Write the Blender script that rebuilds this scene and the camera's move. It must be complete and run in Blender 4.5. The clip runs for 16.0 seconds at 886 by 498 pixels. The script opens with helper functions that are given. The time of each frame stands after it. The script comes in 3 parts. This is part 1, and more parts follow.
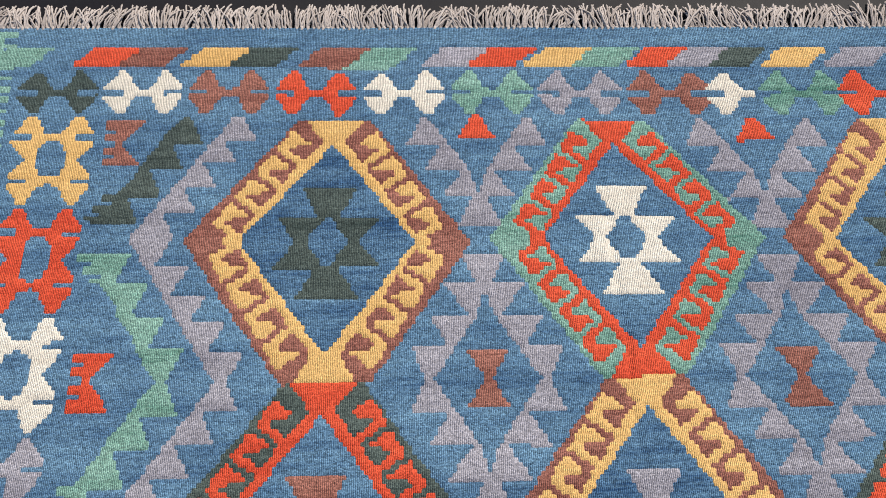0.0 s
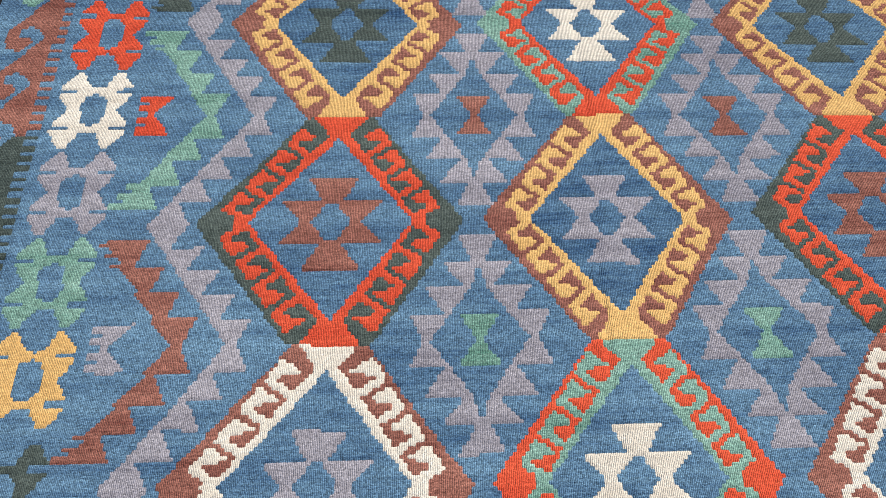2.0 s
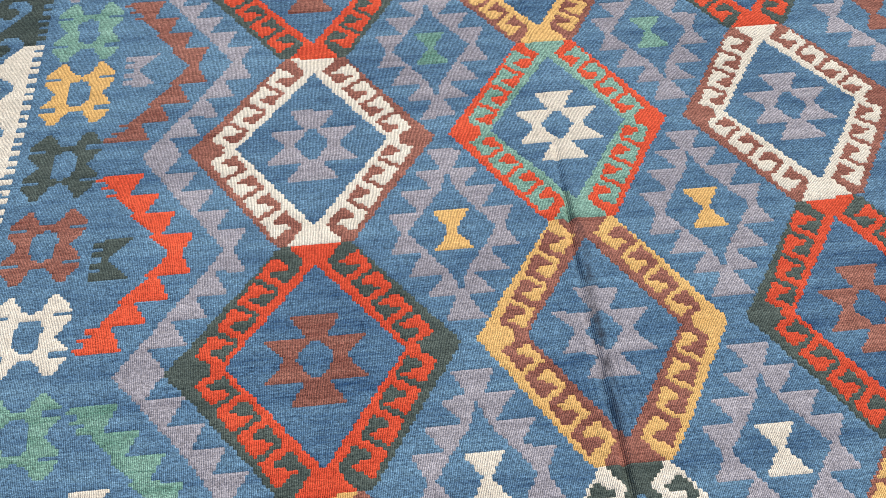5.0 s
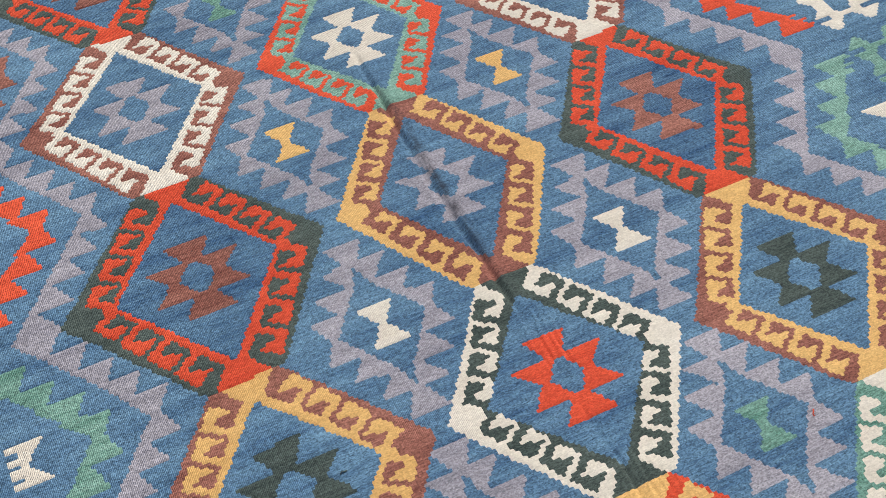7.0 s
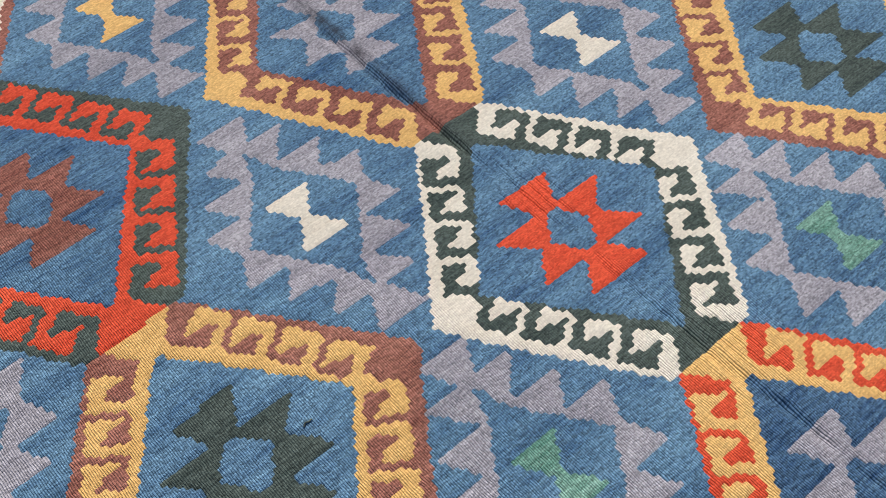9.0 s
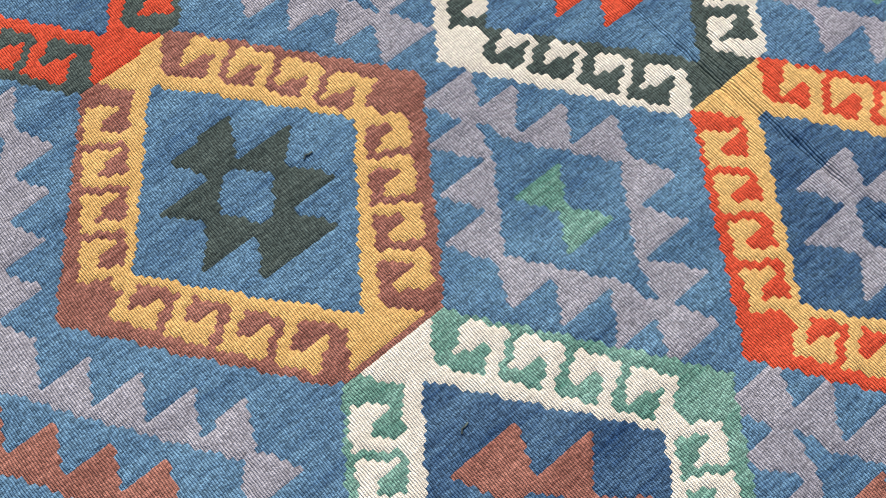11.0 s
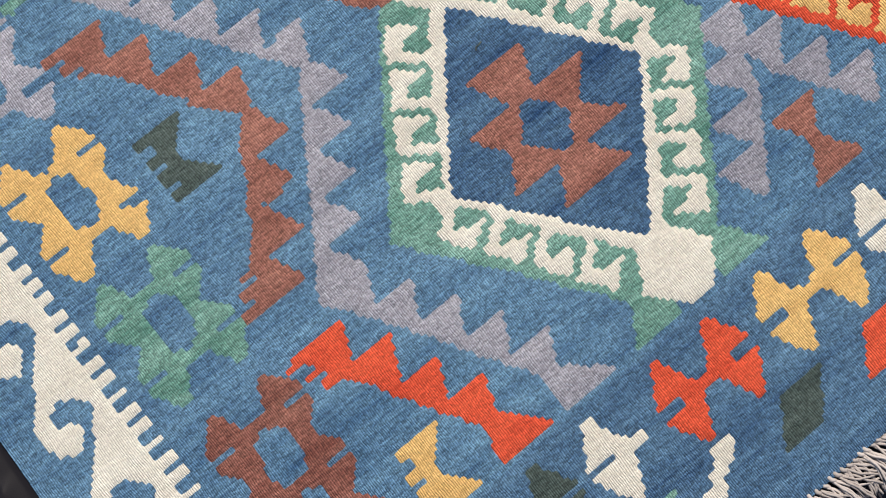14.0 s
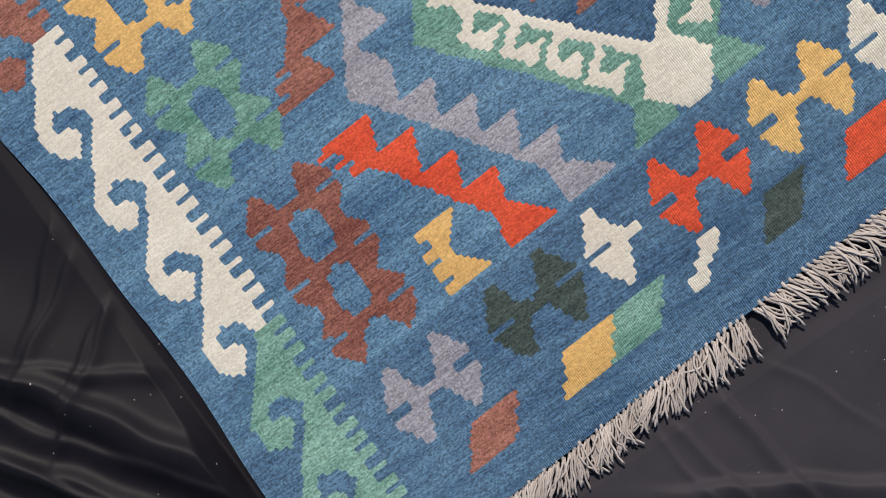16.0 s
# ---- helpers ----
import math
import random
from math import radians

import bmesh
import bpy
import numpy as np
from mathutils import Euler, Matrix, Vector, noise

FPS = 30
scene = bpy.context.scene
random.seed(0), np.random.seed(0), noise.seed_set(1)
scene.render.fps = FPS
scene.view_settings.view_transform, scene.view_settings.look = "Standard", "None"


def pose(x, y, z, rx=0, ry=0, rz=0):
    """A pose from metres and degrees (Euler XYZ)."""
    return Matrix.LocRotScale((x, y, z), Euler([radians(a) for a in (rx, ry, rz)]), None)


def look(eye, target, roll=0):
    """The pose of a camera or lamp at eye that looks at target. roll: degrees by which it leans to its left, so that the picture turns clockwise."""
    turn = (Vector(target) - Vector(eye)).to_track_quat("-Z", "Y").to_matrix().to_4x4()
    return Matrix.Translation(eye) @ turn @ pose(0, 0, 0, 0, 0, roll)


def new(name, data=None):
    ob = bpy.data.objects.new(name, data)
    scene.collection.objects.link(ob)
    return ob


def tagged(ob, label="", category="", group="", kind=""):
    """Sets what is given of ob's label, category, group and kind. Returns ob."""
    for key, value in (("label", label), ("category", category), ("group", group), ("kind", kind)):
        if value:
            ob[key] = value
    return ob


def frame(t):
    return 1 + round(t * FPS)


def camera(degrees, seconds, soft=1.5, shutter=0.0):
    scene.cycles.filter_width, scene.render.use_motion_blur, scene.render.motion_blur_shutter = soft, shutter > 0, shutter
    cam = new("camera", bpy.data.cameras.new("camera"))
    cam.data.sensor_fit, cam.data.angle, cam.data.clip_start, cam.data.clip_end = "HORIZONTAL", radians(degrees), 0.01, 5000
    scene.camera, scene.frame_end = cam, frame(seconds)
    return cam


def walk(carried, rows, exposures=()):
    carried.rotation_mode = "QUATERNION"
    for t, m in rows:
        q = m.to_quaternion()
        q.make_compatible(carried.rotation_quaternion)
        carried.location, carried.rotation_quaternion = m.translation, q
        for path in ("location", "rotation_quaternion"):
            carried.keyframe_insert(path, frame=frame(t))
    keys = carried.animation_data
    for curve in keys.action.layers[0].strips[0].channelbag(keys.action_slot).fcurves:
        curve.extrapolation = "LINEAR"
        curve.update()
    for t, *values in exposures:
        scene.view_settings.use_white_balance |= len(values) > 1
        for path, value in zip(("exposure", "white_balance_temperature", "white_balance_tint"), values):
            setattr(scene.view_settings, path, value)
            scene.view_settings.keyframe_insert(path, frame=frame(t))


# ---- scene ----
cam = camera(41.875, 16.0, soft=1.0)

PATH = [
    (0.0, pose(-0.2368, 0.3578, 1.5376, 26.465, 2.244, -2.062)),
    (0.5, pose(-0.2498, 0.1638, 1.5395, 28.454, 1.597, -1.323)),
    (1.0, pose(-0.2533, -0.0130, 1.5510, 30.104, 1.274, -0.730)),
    (1.5, pose(-0.2505, -0.1970, 1.5646, 31.852, 1.342, -0.750)),
    (2.0, pose(-0.2524, -0.3844, 1.5802, 33.036, 1.454, -1.122)),
    (2.5, pose(-0.2690, -0.5489, 1.5829, 34.007, 0.871, -1.752)),
    (3.0, pose(-0.2737, -0.6848, 1.5813, 34.433, 0.359, -2.209)),
    (3.5, pose(-0.2693, -0.8341, 1.5876, 35.024, -0.057, -2.484)),
    (3.7, pose(-0.2770, -0.8917, 1.5845, 35.495, -0.310, -2.719)),
    (5.8, pose(-0.4208, -1.4472, 1.6455, 37.313, 2.070, -11.558)),
    (6.0, pose(-0.4431, -1.5057, 1.6528, 37.513, 2.283, -13.704)),
    (6.5, pose(-0.5305, -1.6592, 1.6787, 39.044, 2.131, -20.027)),
    (7.0, pose(-0.5300, -1.5810, 1.5728, 39.504, 3.111, -24.674)),
    (7.5, pose(-0.5635, -1.4034, 1.3442, 39.464, 2.175, -31.213)),
    (8.0, pose(-0.5972, -1.3117, 1.1946, 39.603, 2.565, -36.875)),
    (8.2, pose(-0.6085, -1.2857, 1.1559, 39.655, 2.589, -38.750)),
    (10.3, pose(-0.5799, -1.2724, 1.0921, 27.173, 3.410, -39.162)),
    (10.5, pose(-0.5849, -1.2793, 1.0834, 26.489, 3.400, -38.985)),
    (11.0, pose(-0.5989, -1.2853, 1.0694, 24.159, 3.034, -38.657)),
    (11.5, pose(-0.6079, -1.2888, 1.0624, 21.554, 2.802, -38.353)),
    (12.0, pose(-0.6108, -1.2941, 1.0501, 18.471, 2.782, -37.765)),
    (12.5, pose(-0.6129, -1.2818, 1.0393, 13.994, 2.451, -37.601)),
    (13.0, pose(-0.6248, -1.2897, 1.0471, 10.762, 2.356, -37.572)),
    (13.5, pose(-0.6394, -1.3010, 1.1094, 7.690, 2.184, -37.416)),
    (14.0, pose(-0.6559, -1.3682, 1.3121, 6.844, 3.229, -37.131)),
    (14.5, pose(-0.6567, -1.4184, 1.4858, 5.260, 4.004, -36.968)),
    (15.0, pose(-0.6649, -1.4365, 1.5527, 3.537, 4.130, -36.910)),
    (15.5, pose(-0.6540, -1.4424, 1.5344, 1.210, 4.735, -36.547)),
    (16.0, pose(-0.6189, -1.3812, 1.4427, -3.853, 5.200, -35.599)),
]
EXPOSURES = [(0.0, 0.59), (3.7, 0.58), (6.5, 0.54), (8.0, 0.45), (10.5, 0.59), (12.5, 0.53), (14.0, 0.55), (14.5, 0.51), (15.0, 0.43), (16.0, 0.37)]
walk(cam, PATH, EXPOSURES)

# ---- light ----
SUN_AZ, SUN_EL = radians(58), radians(50)
world = bpy.data.worlds.new("sky")
scene.world = world
world.use_nodes = True
sky = world.node_tree.nodes.new("ShaderNodeTexSky")
sky.sky_type, sky.sun_disc = "NISHITA", False
sky.sun_elevation, sky.sun_rotation = SUN_EL, math.pi / 2 - SUN_AZ
background = world.node_tree.nodes["Background"]
background.inputs["Strength"].default_value = 0.10
world.node_tree.links.new(sky.outputs[0], background.inputs[0])
sun = new("sun", bpy.data.lights.new("sun", "SUN"))
sun.data.energy, sun.data.angle, sun.data.color = 4.8, radians(0.53), (1.0, 0.922, 0.80)
sun.matrix_world = look((4 * math.cos(SUN_EL) * math.cos(SUN_AZ), 4 * math.cos(SUN_EL) * math.sin(SUN_AZ), 4 * math.sin(SUN_EL)), (0, 0, 0))


# ---- materials ----
def nodes_of(name):
    mat = bpy.data.materials.new(name)
    mat.use_nodes = True
    tree = mat.node_tree
    return mat, tree, tree.nodes["Principled BSDF"]


def calc(tree, op, a, b=None, c=None):
    n = tree.nodes.new("ShaderNodeMath")
    n.operation = op
    for i, v in enumerate((a, b, c)):
        if v is None:
            continue
        if isinstance(v, (int, float)):
            n.inputs[i].default_value = v
        else:
            tree.links.new(v, n.inputs[i])
    return n.outputs[0]


def noise_at(tree, vec, scale, detail=2.0, rough=0.5):
    n = tree.nodes.new("ShaderNodeTexNoise")
    n.inputs["Scale"].default_value, n.inputs["Detail"].default_value, n.inputs["Roughness"].default_value = scale, detail, rough
    tree.links.new(vec, n.inputs["Vector"])
    return n.outputs["Fac"]


def stretched(tree, vec, sx, sy, sz):
    n = tree.nodes.new("ShaderNodeVectorMath")
    n.operation = "MULTIPLY"
    n.inputs[1].default_value = (sx, sy, sz)
    tree.links.new(vec, n.inputs[0])
    return n.outputs[0]


def mixed(tree, fac, a, b, mode="MIX"):
    n = tree.nodes.new("ShaderNodeMix")
    n.data_type, n.blend_type = "RGBA", mode
    for i, v in ((0, fac), (6, a), (7, b)):
        if isinstance(v, (int, float, tuple)):
            n.inputs[i].default_value = v
        else:
            tree.links.new(v, n.inputs[i])
    return n.outputs[2]


UMAX, V0, V1 = 1.174, -1.632, 1.508
NX, NY = 756, 980
DU, DV = 2 * UMAX / NX, (V1 - V0) / NY
WARP, PICK = 0.0027, 0.0017   # spacing of the warps and of the weft yarns


def wool(name, rgb, light, dark, streak=0.5, heather=0.25):
    """Weft-faced flat weave: rounded ribs over the warps, staggered yarn beads, dye that drifts along the weft.
    The weave map counts warps in x and weft yarns in y."""
    mat, tree, bsdf = nodes_of(name)
    link = tree.links.new
    vec = tree.nodes.new("ShaderNodeTexCoord").outputs["Object"]
    weave = tree.nodes.new("ShaderNodeUVMap")
    weave.uv_map = "weave"
    nz = tree.nodes.new("ShaderNodeTexNoise")
    nz.inputs["Scale"].default_value, nz.inputs["Detail"].default_value = 45.0, 2.0
    link(vec, nz.inputs["Vector"])
    wob = tree.nodes.new("ShaderNodeVectorMath")
    wob.operation = "MULTIPLY_ADD"
    link(nz.outputs["Color"], wob.inputs[0])
    wob.inputs[1].default_value = (1.4, 5.0, 0)
    link(weave.outputs[0], wob.inputs[2])
    sep = tree.nodes.new("ShaderNodeSeparateXYZ")
    link(wob.outputs[0], sep.inputs[0])
    warp = calc(tree, "SUBTRACT", sep.outputs[0], 0.45)
    number = calc(tree, "FLOOR", warp)
    weft = calc(tree, "ADD", sep.outputs[1], calc(tree, "MULTIPLY", number, 0.5))
    rib = calc(tree, "POWER", calc(tree, "ABSOLUTE", calc(tree, "SINE", calc(tree, "MULTIPLY", warp, math.pi))), 1.0)
    bead = calc(tree, "POWER", calc(tree, "ABSOLUTE", calc(tree, "SINE", calc(tree, "MULTIPLY", weft, math.pi))), 1.2)
    cell = tree.nodes.new("ShaderNodeCombineXYZ")
    link(number, cell.inputs[0])
    link(calc(tree, "FLOOR", weft), cell.inputs[1])
    chance = tree.nodes.new("ShaderNodeTexWhiteNoise")
    chance.noise_dimensions = "2D"
    link(cell.outputs[0], chance.inputs["Vector"])
    # relief in millimetres
    height = calc(tree, "ADD", calc(tree, "MULTIPLY", rib, 1.10), calc(tree, "MULTIPLY", calc(tree, "MULTIPLY", bead, calc(tree, "ADD", rib, 0.35)), 0.36))
    height = calc(tree, "ADD", height, calc(tree, "MULTIPLY", chance.outputs[0], 0.16))
    lumps = noise_at(tree, stretched(tree, vec, 130, 42, 1), 1.0, 3, 0.6)
    height = calc(tree, "ADD", height, calc(tree, "MULTIPLY", lumps, 1.4))
    fuzz = noise_at(tree, vec, 900, 2)
    height = calc(tree, "ADD", height, calc(tree, "MULTIPLY", fuzz, 0.35))
    # dye drifts in bands along the weft, single picks lighter or darker
    band = noise_at(tree, stretched(tree, vec, 2.2, 26, 1), 1.0, 4, 0.65)
    pick = noise_at(tree, stretched(tree, vec, 22, 300, 1), 1.0, 3, 0.7)
    patch = noise_at(tree, vec, 3.5, 3)
    tone = calc(tree, "ADD", calc(tree, "MULTIPLY", band, 0.50), calc(tree, "ADD", calc(tree, "MULTIPLY", pick, 0.55), calc(tree, "MULTIPLY", patch, 0.25)))
    ramp = tree.nodes.new("ShaderNodeMapRange")
    ramp.inputs["From Min"].default_value, ramp.inputs["From Max"].default_value = 0.65 - 0.17, 0.65 + 0.17
    dye = tree.nodes.new("ShaderNodeObjectInfo").outputs["Random"]
    tone = calc(tree, "ADD", tone, calc(tree, "MULTIPLY", calc(tree, "SUBTRACT", dye, 0.5), 0.10))
    link(tone, ramp.inputs["Value"])
    base = mixed(tree, ramp.outputs[0], (*dark, 1), (*light, 1))
    base = mixed(tree, streak, (*rgb, 1), base)
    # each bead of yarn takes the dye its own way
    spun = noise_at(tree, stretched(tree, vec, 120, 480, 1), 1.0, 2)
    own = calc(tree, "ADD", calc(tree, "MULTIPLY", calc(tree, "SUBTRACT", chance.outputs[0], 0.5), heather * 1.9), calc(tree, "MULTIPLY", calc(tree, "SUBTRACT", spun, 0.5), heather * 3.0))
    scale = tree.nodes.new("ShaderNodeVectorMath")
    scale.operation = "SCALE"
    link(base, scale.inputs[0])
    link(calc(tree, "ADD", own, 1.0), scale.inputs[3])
    # blotchy near-black strip along the middle crease
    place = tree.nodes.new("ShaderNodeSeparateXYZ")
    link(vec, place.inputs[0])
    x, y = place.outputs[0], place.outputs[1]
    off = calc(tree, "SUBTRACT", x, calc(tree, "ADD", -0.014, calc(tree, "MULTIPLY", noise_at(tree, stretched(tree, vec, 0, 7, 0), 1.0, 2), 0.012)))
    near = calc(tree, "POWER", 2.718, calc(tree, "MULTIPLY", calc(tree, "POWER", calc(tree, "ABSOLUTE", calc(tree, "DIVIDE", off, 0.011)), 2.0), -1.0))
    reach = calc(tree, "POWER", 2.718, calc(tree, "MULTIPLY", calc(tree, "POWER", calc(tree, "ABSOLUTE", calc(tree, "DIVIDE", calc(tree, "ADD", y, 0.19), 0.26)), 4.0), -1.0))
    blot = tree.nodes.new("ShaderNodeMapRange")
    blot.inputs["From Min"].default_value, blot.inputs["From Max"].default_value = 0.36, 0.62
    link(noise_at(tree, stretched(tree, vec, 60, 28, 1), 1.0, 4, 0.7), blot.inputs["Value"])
    crease_tone = calc(tree, "MULTIPLY", calc(tree, "MULTIPLY", near, reach), calc(tree, "MULTIPLY", blot.outputs[0], 0.85))
    final = mixed(tree, crease_tone, scale.outputs[0], (0.022, 0.022, 0.030, 1))
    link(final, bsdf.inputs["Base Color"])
    bsdf.inputs["Roughness"].default_value = 0.9
    bsdf.inputs["Specular IOR Level"].default_value = 0.08
    bump = tree.nodes.new("ShaderNodeBump")
    bump.inputs["Strength"].default_value, bump.inputs["Distance"].default_value = 1.0, 0.001
    link(height, bump.inputs["Height"])
    link(bump.outputs[0], bsdf.inputs["Normal"])
    return mat


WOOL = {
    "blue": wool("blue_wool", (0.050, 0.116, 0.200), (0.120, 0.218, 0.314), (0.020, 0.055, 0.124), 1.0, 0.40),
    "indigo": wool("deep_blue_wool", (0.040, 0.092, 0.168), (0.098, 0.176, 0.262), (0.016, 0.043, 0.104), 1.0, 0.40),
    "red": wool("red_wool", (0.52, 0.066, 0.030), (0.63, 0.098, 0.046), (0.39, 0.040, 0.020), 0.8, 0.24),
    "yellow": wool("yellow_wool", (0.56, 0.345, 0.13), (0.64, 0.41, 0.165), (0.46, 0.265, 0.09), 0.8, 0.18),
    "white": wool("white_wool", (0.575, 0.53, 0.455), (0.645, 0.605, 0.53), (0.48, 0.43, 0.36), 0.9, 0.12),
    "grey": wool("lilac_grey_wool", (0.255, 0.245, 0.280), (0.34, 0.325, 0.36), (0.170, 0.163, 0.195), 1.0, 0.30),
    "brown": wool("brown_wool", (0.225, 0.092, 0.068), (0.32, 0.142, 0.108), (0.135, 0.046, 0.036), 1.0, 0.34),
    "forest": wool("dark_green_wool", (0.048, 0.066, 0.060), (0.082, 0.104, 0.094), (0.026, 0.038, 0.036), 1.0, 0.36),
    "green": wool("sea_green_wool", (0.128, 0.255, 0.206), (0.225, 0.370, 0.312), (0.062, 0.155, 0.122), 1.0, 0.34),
}


def cotton():
    mat, tree, bsdf = nodes_of("warp_cotton")
    vec = tree.nodes.new("ShaderNodeTexCoord").outputs["Object"]
    info = tree.nodes.new("ShaderNodeObjectInfo").outputs["Random"]
    ply = noise_at(tree, vec, 420, 2)
    tone = calc(tree, "ADD", calc(tree, "MULTIPLY", ply, 0.6), calc(tree, "MULTIPLY", info, 0.4))
    col = mixed(tree, tone, (0.165, 0.140, 0.128, 1), (0.43, 0.38, 0.355, 1))
    tree.links.new(col, bsdf.inputs["Base Color"])
    bsdf.inputs["Roughness"].default_value = 0.9
    bsdf.inputs["Specular IOR Level"].default_value = 0.15
    bump = tree.nodes.new("ShaderNodeBump")
    bump.inputs["Strength"].default_value, bump.inputs["Distance"].default_value = 0.7, 0.0008
    tree.links.new(ply, bump.inputs["Height"])
    tree.links.new(bump.outputs[0], bsdf.inputs["Normal"])
    return mat


def dark_cloth(name, low, high, rough, spec):
    mat, tree, bsdf = nodes_of(name)
    vec = tree.nodes.new("ShaderNodeTexCoord").outputs["Object"]
    dust = noise_at(tree, vec, 7, 5, 0.65)
    fine = noise_at(tree, vec, 700, 2)
    col = mixed(tree, dust, (*low, 1), (*high, 1))
    lint = tree.nodes.new("ShaderNodeMapRange")
    lint.inputs["From Min"].default_value, lint.inputs["From Max"].default_value = 0.795, 0.82
    tree.links.new(noise_at(tree, vec, 190, 1), lint.inputs["Value"])
    col = mixed(tree, lint.outputs[0], col, (0.30, 0.29, 0.28, 1))
    tree.links.new(col, bsdf.inputs["Base Color"])
    tree.links.new(calc(tree, "ADD", rough, calc(tree, "MULTIPLY", dust, 0.2)), bsdf.inputs["Roughness"])
    bsdf.inputs["Specular IOR Level"].default_value = spec
    bump = tree.nodes.new("ShaderNodeBump")
    bump.inputs["Strength"].default_value, bump.inputs["Distance"].default_value = 0.3, 0.0006
    tree.links.new(fine, bump.inputs["Height"])
    tree.links.new(bump.outputs[0], bsdf.inputs["Normal"])
    return mat


def paving():
    mat, tree, bsdf = nodes_of("asphalt")
    vec = tree.nodes.new("ShaderNodeTexCoord").outputs["Object"]
    grit = noise_at(tree, vec, 160, 4, 0.7)
    patch = noise_at(tree, vec, 0.8, 4)
    col = mixed(tree, calc(tree, "ADD", calc(tree, "MULTIPLY", grit, 0.6), calc(tree, "MULTIPLY", patch, 0.4)), (0.03, 0.03, 0.031, 1), (0.08, 0.078, 0.075, 1))
    tree.links.new(col, bsdf.inputs["Base Color"])
    bsdf.inputs["Roughness"].default_value = 0.9
    bump = tree.nodes.new("ShaderNodeBump")
    bump.inputs["Distance"].default_value = 0.004
    tree.links.new(grit, bump.inputs["Height"])
    tree.links.new(bump.outputs[0], bsdf.inputs["Normal"])
    return mat


COTTON, ASPHALT = cotton(), paving()
CHARCOAL = dark_cloth("charcoal_cloth", (0.011, 0.0100, 0.0130), (0.029, 0.0255, 0.0320), 0.62, 0.15)
SATIN = dark_cloth("black_satin", (0.0014, 0.0011, 0.0022), (0.0060, 0.0050, 0.0080), 0.50, 0.13)


def part(name, verts, faces, material, parent=None, label="", smooth=True, weave=None):
    me = bpy.data.meshes.new(name)
    verts = np.asarray(verts, dtype=np.float32).reshape(-1, 3)
    if isinstance(faces, np.ndarray):
        me.vertices.add(len(verts))
        me.vertices.foreach_set("co", verts.ravel())
        n = faces.shape[1]
        me.loops.add(faces.size)
        me.loops.foreach_set("vertex_index", faces.ravel().astype(np.int32))
        me.polygons.add(len(faces))
        me.polygons.foreach_set("loop_start", np.arange(0, faces.size, n, dtype=np.int32))
        me.update(calc_edges=True)
    else:
        me.from_pydata(verts.tolist(), [], faces)
    me.polygons.foreach_set("use_smooth", np.full(len(me.polygons), smooth))
    if weave is not None:
        # counts of warps and weft yarns at every corner
        me.uv_layers.new(name="weave").data.foreach_set("uv", weave[faces.ravel()].astype(np.float32).ravel())
    me.materials.append(material)
    ob = new(name, me)
    ob.parent = parent
    if label:
        tagged(ob, label)
    return ob


# ---- ground and cloth ----
G = 2000.0
ground = part("ground", [(-G, -G, -0.012), (G, -G, -0.012), (G, G, -0.012), (-G, G, -0.012)], [(0, 1, 2, 3)], ASPHALT)
tagged(ground, "dark grey asphalt ground under the cloth", "ground", kind="structure")


def waves(x, y, seed, scale):
    """Smooth noise from a few crossed sines."""
    r = random.Random(seed)
    out = 0 * x
    for k in range(6):
        a, f, p = r.uniform(0, 2 * math.pi), scale * r.uniform(0.6, 1.7), r.uniform(0, 6.28)
        out = out + np.sin((x * math.cos(a) + y * math.sin(a)) * f + p)
    return out / 6


def cloth_sheet(name, material, label, nx, ny, place, folds, level):
    """A sheet of cloth over the ground with soft ridges; place maps the sheet's 0..1 square to x and y."""
    s, t = np.meshgrid(np.linspace(0, 1, nx), np.linspace(0, 1, ny))
    xs, ys = place(s, t)
    z = 0.0012 * waves(xs, ys, 3, 14) + 0.0006 * waves(xs, ys, 4, 60)
    for x0, y0, ang, width, high, length in folds:
        a = radians(ang)
        along = (xs - x0) * math.cos(a) + (ys - y0) * math.sin(a)
        bend = 0.006 * np.sin(along * 17 + x0 * 90) + 0.002 * np.sin(along * 61 + y0 * 70)
        across = -(xs - x0) * math.sin(a) + (ys - y0) * math.cos(a) + bend
        # one flank steeper than the other
        lop = np.where(across > 0, across / (width * 0.55), across / (width * 1.5))
        z = z + high * np.exp(-lop ** 2) * np.exp(-np.maximum(0, np.abs(along) - length) ** 2 / 0.004)
    inside = np.clip(np.minimum(np.minimum(xs + 1.165, 1.165 - xs), np.minimum(ys + 1.72, 1.60 - ys)) / 0.02 + 1, 0, 1)
    z = z * (1 - inside) - 0.0035 - 0.003 * inside + level
    verts = np.stack([xs, ys, z], -1).reshape(-1, 3)
    i = np.arange(nx * ny).reshape(ny, nx)
    faces = np.stack([i[:-1, :-1], i[:-1, 1:], i[1:, 1:], i[1:, :-1]], -1).reshape(-1, 4)
    tagged(part(name, verts, faces, material), label, "cloth")


def ground_place(s, t):
    # finer cells below the rug's lower end, where the creases are
    x = np.interp(s, (0.0, 0.15, 0.75, 1.0), (-2.1, -1.0, -0.3, 2.0))
    y = np.interp(t, (0.0, 0.15, 0.75, 1.0), (-2.7, -2.02, -1.62, 2.4))
    return x, y


